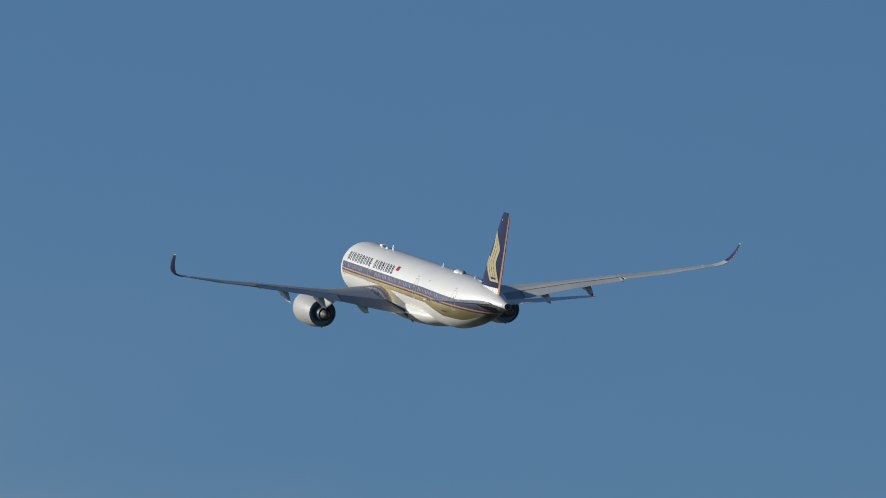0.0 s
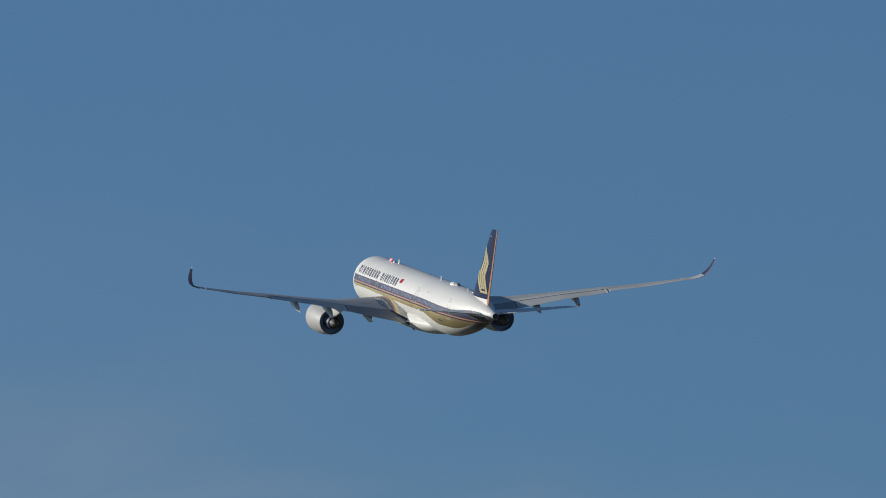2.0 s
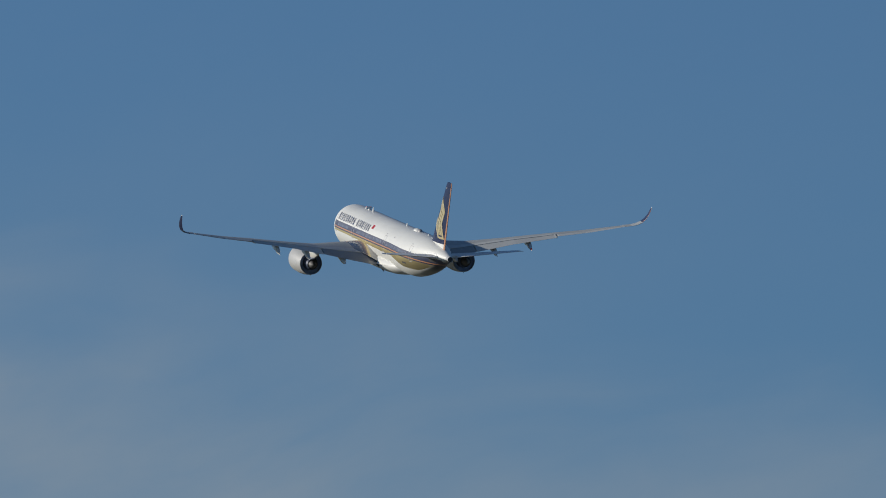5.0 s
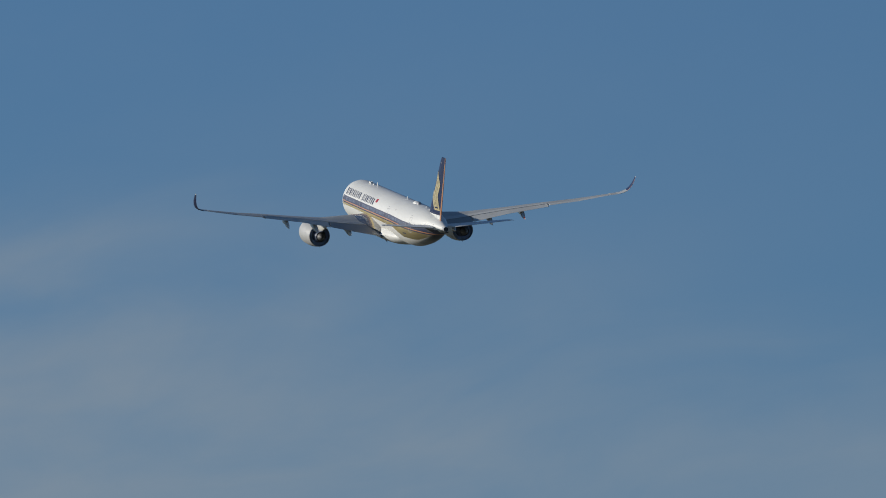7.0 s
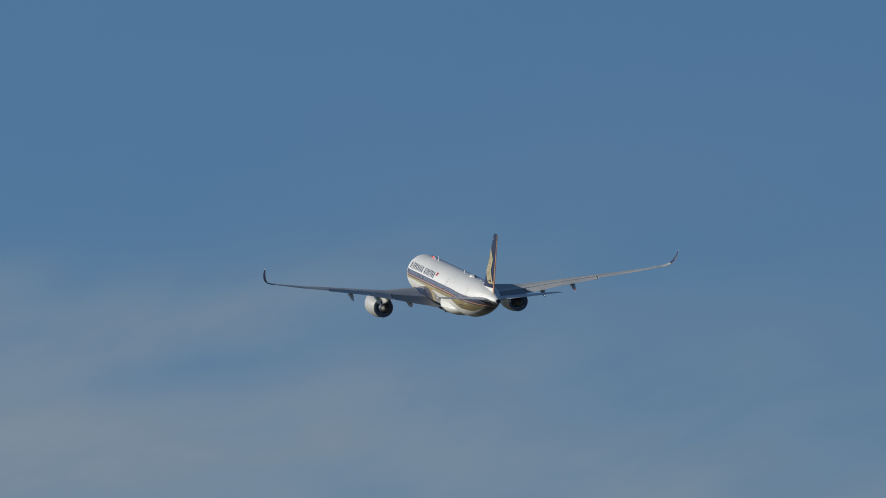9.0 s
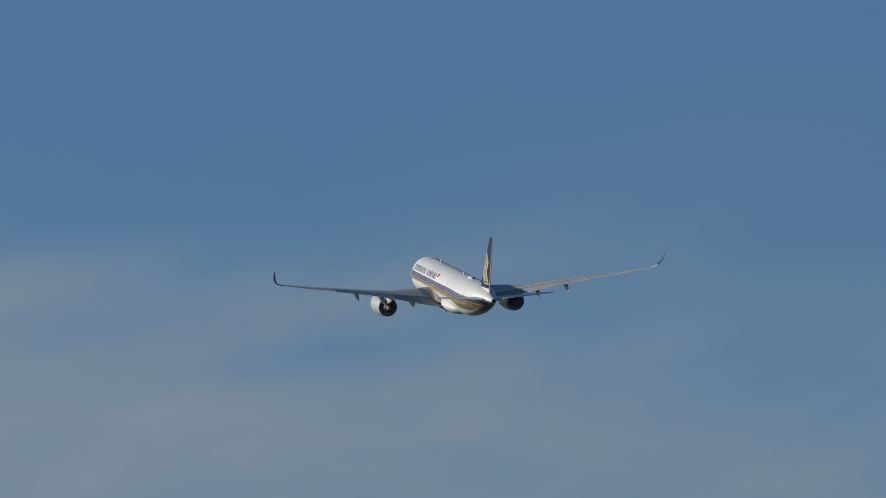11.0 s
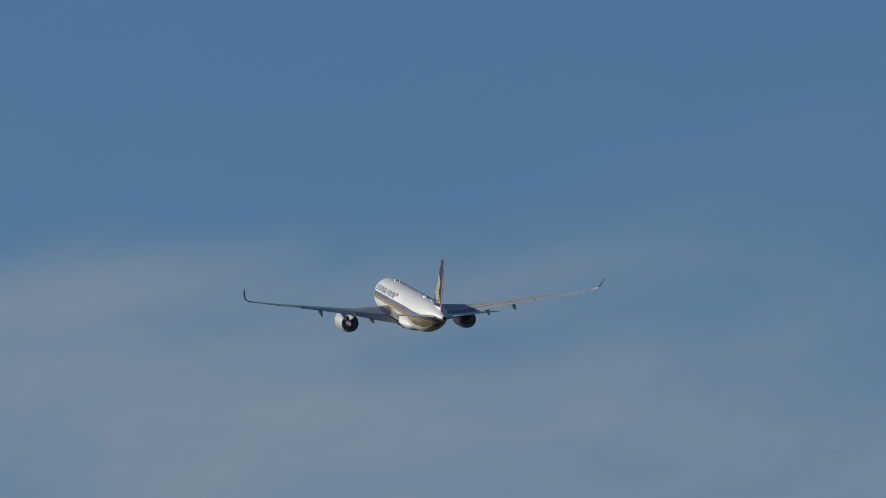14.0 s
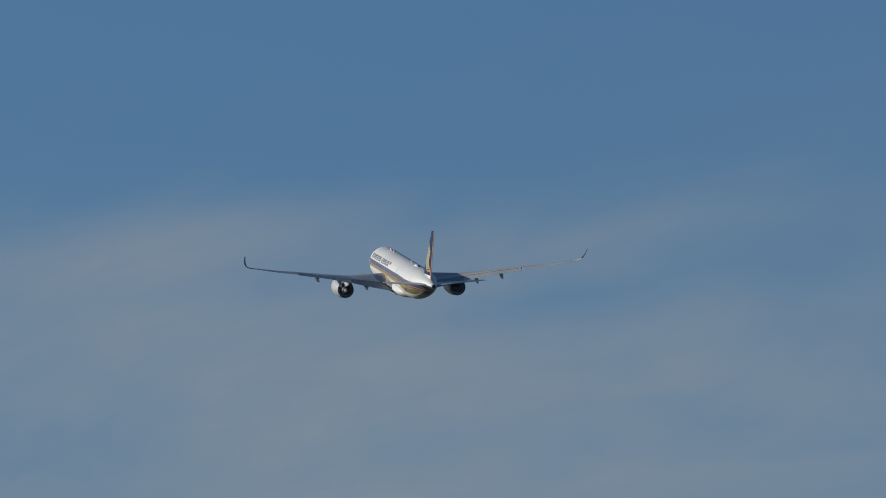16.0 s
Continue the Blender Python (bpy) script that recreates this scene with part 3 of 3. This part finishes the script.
def build_fin():
    heights = span(2.85, 10.95, 9) + [11.25, 11.40]
    fin = part("fin", loft([fin_section(z, 0, 0.70) for z in heights]), M_NAVY, plane, "navy tail fin with a gold emblem")
    part("fin_root", loft([fin_section(z, 0, 0.70) for z in span(1.7, 2.845, 4)]), M_WHITE, fin, "white foot of the fin")
    part("rudder", loft([fin_section(z, 0.705, 0.93) for z in heights]), M_NAVY, fin)
    part("rudder_foot", loft([fin_section(z, 0.705, 0.93) for z in span(1.95, 2.845, 3)]), M_WHITE, fin, "white foot of the rudder")
    part("rudder_edge", loft([fin_section(z, 0.93, 1.0, 4, 0.03) for z in span(1.95, 2.75, 3) + heights]), M_ORANGE, fin, "orange trailing edge of the rudder")
    # white fillet along the foot, with a horn ahead of the fin
    rings = []
    for k in range(16):
        s = 52.2 + 8.0 * k / 15
        crown = profile(s)[0]
        wide, high = table([(52.2, 0.10, 0.0), (53.5, 0.24, 0.05), (55.5, 0.46, 0.12), (58.0, 0.55, 0.20), (60.2, 0.36, 0.16)], s)
        rings.append([Vector((NOSE - s, wide * q, crown - 0.12 - 0.25 * abs(q) + (high + 0.12) * (1 - abs(q)) ** 1.6)) for q in (-1, -0.75, -0.5, -0.3, -0.12, 0, 0.12, 0.3, 0.5, 0.75, 1)] + [Vector((NOSE - s, 0, crown - 0.8))])
    part("fin_fillet", loft(rings), M_WHITE, fin, "white fillet round the foot of the fin")
    for side in (1, -1):
        le, te = table(FIN, 10.6)
        h = foil(0.35, 0.10) * (te - le)
        bm = bmesh.new()
        bmesh.ops.create_cube(bm, size=1.0, matrix=Matrix.Translation((NOSE - le - 0.35 * (te - le), side * h, 10.6)) @ Matrix.Diagonal((0.28, 0.06, 0.16, 1)))
        part("fin_plate", bm, M_SEAM, fin, "small pale plate near the fin's top")
    left = [(0.0, 60.65, 9.3), (0.33, 59.0, 7.6), (0.52, 57.4, 6.05), (0.62, 56.95, 5.6), (0.80, 57.5, 4.5), (1.0, 58.3, 3.5)]
    right = [(0.0, 60.85, 9.3), (0.33, 61.95, 7.3), (0.60, 60.3, 5.6), (0.80, 60.55, 4.6), (1.0, 61.0, 3.5)]
    for side in (1, -1):
        for f0, f1, u0, u1 in ((0.0, 0.22, 0.50, 1.0), (0.27, 0.48, 0.03, 0.91), (0.53, 0.72, 0.02, 0.91), (0.76, 1.0, 0.0, 1.0), (0.22, 0.76, 0.95, 1.0)):
            rings = []
            for k in range(15):
                u = u0 + (u1 - u0) * k / 14
                a, b = table(left, u), table(right, u)
                ring = []
                for f in (f0, (f0 + f1) / 2, f1):
                    s, z = a[0] + (b[0] - a[0]) * f, a[1] + (b[1] - a[1]) * f
                    le, te = table(FIN, z)
                    ring.append((NOSE - s, foil(min(0.99, max(0.006, (s - le) / (te - le))), 0.10) * (te - le), z))
                rings.append([Vector((x, (h + 0.03) * side, z)) for x, h, z in ring] + [Vector((x, (h - 0.02) * side, z)) for x, h, z in reversed(ring)])
            part("emblem_stroke", loft(rings), M_GOLD, fin, "gold stroke of the fin emblem")


TAILPLANE = [(0.3, 55.6, 62.9, 0.88, 1.12, 0.075), (1.3, 56.4, 63.2, 0.98, 1.22, 0.075), (9.0, 63.0, 65.9, 2.05, 2.17, 0.07), (9.35, 63.75, 66.15, 2.14, 2.23, 0.06), (9.55, 64.7, 66.35, 2.19, 2.26, 0.05), (9.65, 65.7, 66.42, 2.22, 2.27, 0.04)]


def build_tailplane(side):
    ys = [0.3, 1.3, 3, 5, 7, 9.0, 9.2, 9.35, 9.45, 9.55, 9.65]
    tail = part("tailplane", loft([section(y, side, 0, 0.70, 12, rows=TAILPLANE) for y in ys]), M_TAIL, plane, "pale grey tailplane")
    part("elevator", loft([section(y, side, 0.705, 1.0, 8, -4.0, rows=TAILPLANE) for y in [1.5, 3, 5, 7, 8.9]]), M_TAIL, tail)


# ---------------------------------------------------------------- small things on the crown


def blade(s, high, long, y=0.0):
    base = profile(s)[0]
    rings = []
    for u, k in ((-0.05, 1.0), (high * 0.6, 0.75), (high, 0.5)):
        rings.append([Vector((NOSE - s - u * 0.35 + long * k * 0.5 * math.cos(q), y + 0.05 * k * math.sin(q), base + u)) for q in [2 * math.pi * i / 12 for i in range(12)]])
    part("antenna_blade", loft(rings), M_WHITE, plane, "small white antenna blade on the crown")


def dome(name, s, long, half, high, mat, label):
    base = profile(s)[0] - 0.12
    rings = []
    for k in range(9):
        u = 0.5 * math.pi * k / 8.3
        rings.append([Vector((NOSE - s + long * 0.5 * math.cos(u) ** 0.8 * math.cos(q), half * math.cos(u) ** 0.8 * math.sin(q), base + (high + 0.12) * math.sin(u))) for q in [2 * math.pi * i / 24 for i in range(24)]])
    return part(name, loft(rings), mat, plane, label)


def turning_lamp(name, at, size, glow, label, shell, cover, core):
    """A lamp at the bottom of a narrow dark hood that looks along its own x axis and turns round."""
    bm = bmesh.new()
    for side in (-1, 1):
        bmesh.ops.create_cube(bm, size=1.0, matrix=Matrix.Translation((size * 1.5, side * size * 0.62, 0)) @ Matrix.Diagonal((size * 3.4, size * 0.12, size * 1.0, 1)))
    bmesh.ops.create_cube(bm, size=1.0, matrix=Matrix.Translation((-size * 0.22, 0, 0)) @ Matrix.Diagonal((size * 0.16, size * 1.3, size * 1.0, 1)))
    hood = part(name, bm, shell, plane, label)
    bm = bmesh.new()
    for side in (-1, 1):
        bmesh.ops.create_cube(bm, size=1.0, matrix=Matrix.Translation((size * 1.4, side * size * 0.72, 0)) @ Matrix.Diagonal((size * 3.5, size * 0.07, size * 1.06, 1)))
    bmesh.ops.create_cube(bm, size=1.0, matrix=Matrix.Translation((-size * 0.36, 0, 0)) @ Matrix.Diagonal((size * 0.1, size * 1.5, size * 1.06, 1)))
    part("lamp_cover", bm, cover, hood)
    bm = bmesh.new()
    bmesh.ops.create_cube(bm, size=1.0, matrix=Matrix.Translation((-size * 0.02, 0, 0)) @ Matrix.Diagonal((size * 0.22, size * 0.6, size * 0.96, 1)))
    bmesh.ops.bevel(bm, geom=bm.edges[:], offset=size * 0.08, segments=2, affect="EDGES")
    glass = part("lamp_glass", bm, glow, hood)
    bm = bmesh.new()
    bmesh.ops.create_icosphere(bm, subdivisions=2, radius=size * core, matrix=Matrix.Translation((size * 0.16, 0, 0)))
    part("lamp_core", bm, M_WHITE_GLOW, glass, "bright core of the lamp")
    hood.location = at
    return hood


build_fuselage()
for side in (1, -1):
    build_wing(side)
    build_engine(side)
    build_tailplane(side)
build_fin()
blade(16.4, 0.62, 0.5)
blade(37.7, 0.45, 0.42)
blade(51.0, 0.27, 0.35)
dome("radome", 44.2, 2.5, 0.46, 0.30, M_WHITE, "white teardrop radome on the crown")
dome("radome", 45.9, 1.5, 0.36, 0.36, M_RADOME, "grey radome on the crown")
dome("beacon_base", 12.4, 0.8, 0.3, 0.10, M_WHITE, "white base of the flashing beacon")
dome("antenna_fairing", 14.2, 0.9, 0.22, 0.2, M_WHITE, "small white fairing on the crown")
beacon = turning_lamp("beacon", (NOSE - 12.4, 0, 3.35), 0.23, M_RED_GLOW, "red anti-collision beacon", M_FAIRING, M_WHITE, 0.17)
strobe = turning_lamp("strobe", (NOSE - 64.2, 0.0, 0.74), 0.12, M_WHITE_GLOW, "white tail strobe light", M_TRIM_SHADE, M_TRIM_SHADE, 0.30)

# ---------------------------------------------------------------- ground, far below the view


def build_ground():
    m = bpy.data.materials.new("airfield_grass")
    m.use_nodes = True
    tree = m.node_tree
    place = node(tree, "ShaderNodeTexCoord").outputs["Object"]
    big = node(tree, "ShaderNodeTexNoise", [("Vector", place), ("Scale", 0.004), ("Detail", 5.0)]).outputs[0]
    fine = node(tree, "ShaderNodeTexNoise", [("Vector", place), ("Scale", 0.7), ("Detail", 5.0)]).outputs[0]
    colour = mix(tree, ramp(tree, big, 0.35, 0.65), (0.06, 0.068, 0.042), (0.10, 0.092, 0.07))
    colour = mix(tree, ramp(tree, fine, 0.3, 0.7, 0.0, 0.35), colour, (0.05, 0.058, 0.036))
    bsdf = tree.nodes["Principled BSDF"]
    tree.links.new(colour, bsdf.inputs["Base Color"])
    bsdf.inputs["Roughness"].default_value = 0.9
    bm = bmesh.new()
    bmesh.ops.create_grid(bm, x_segments=40, y_segments=40, size=14000.0)
    mesh = bpy.data.meshes.new("ground")
    bm.to_mesh(mesh)
    bm.free()
    mesh.materials.append(m)
    return tagged(new("ground", mesh), "flat dull green airfield grass under the flight path", "ground", kind="structure")


build_ground()

# ---------------------------------------------------------------- what moves
SPEED, TRACK, CLIMB = 83.4, radians(10.5), 7.4        # metres a second, to the left of +Y, metres a second upwards
START = Vector((0.0, 1904.0 * math.cos(radians(6.5)), 1.7 + 1904.0 * math.sin(radians(6.5))))


ATTITUDE = [  # seconds, nose to the left of the line of sight, above it, wings' lean in degrees
    (0.0, 15.27, 5.16, -1.10), (0.5, 15.02, 5.14, -1.17), (1.0, 14.70, 5.14, -1.31), (1.5, 14.34, 5.16, -1.21),
    (2.0, 13.95, 5.17, -1.04), (2.5, 13.59, 5.20, -0.69), (3.0, 13.26, 5.27, -0.41), (3.5, 13.02, 5.35, -0.20),
    (4.0, 12.80, 5.43, -0.27), (6.3, 12.15, 5.13, -2.09), (6.5, 12.06, 5.13, -2.15), (7.0, 11.82, 5.10, -2.33),
    (7.5, 11.60, 5.11, -2.56), (8.0, 11.39, 5.14, -2.73), (8.5, 11.18, 5.17, -2.71), (9.0, 10.96, 5.19, -2.61),
    (9.2, 10.89, 5.19, -2.59), (11.3, 10.29, 5.19, -2.73), (11.5, 10.23, 5.19, -2.71), (12.0, 10.06, 5.18, -2.38),
    (12.5, 9.90, 5.15, -2.13), (13.0, 9.75, 5.14, -1.88), (13.5, 9.59, 5.13, -1.95), (14.0, 9.44, 5.15, -2.01),
    (14.5, 9.30, 5.19, -2.16), (15.0, 9.16, 5.23, -2.28), (15.5, 9.04, 5.29, -2.04), (16.0, 8.93, 5.35, -1.37),
]


def flight(t):
    """The airliner's pose: a straight climb, its nose drifting slowly, its wings a little down to the left."""
    at = START + t * Vector((-SPEED * math.sin(TRACK), SPEED * math.cos(TRACK), CLIMB))
    to = at - Vector(EYE)
    to *= 1 - 0.007 * (t / 16.0) ** 2
    at = Vector(EYE) + to
    left, up = math.atan2(-to.x, to.y), math.asin(to.z / to.length)
    yaw, pitch, roll = table(ATTITUDE, t)
    sight = Matrix.Rotation(left + math.pi / 2, 4, "Z") @ Matrix.Rotation(-up, 4, "Y")
    body = Matrix.Rotation(radians(yaw), 4, "Z") @ Matrix.Rotation(radians(-pitch), 4, "Y") @ Matrix.Rotation(radians(roll), 4, "X")
    return Matrix.Translation(at) @ sight @ body


def motions():
    walk(plane, [(row[0], flight(row[0])) for row in ATTITUDE])
    def swing(k):
        """The lamps whip past the rear once in fourteen tenths of a second, and turn slowly for the rest."""
        rounds, k = divmod(k, 14)
        return 168 + 360 * rounds + (0 if k == 0 else 85 + (k - 1) * 190 / 12)

    walk(beacon, [(k / 10, pose(NOSE - 12.4, 0, 3.35, 0, 0, swing(k - 6))) for k in range(161)])
    walk(strobe, [(k / 10, pose(NOSE - 64.2, 0, 0.74, 0, 0, swing(k - 13))) for k in range(161)])


motions()
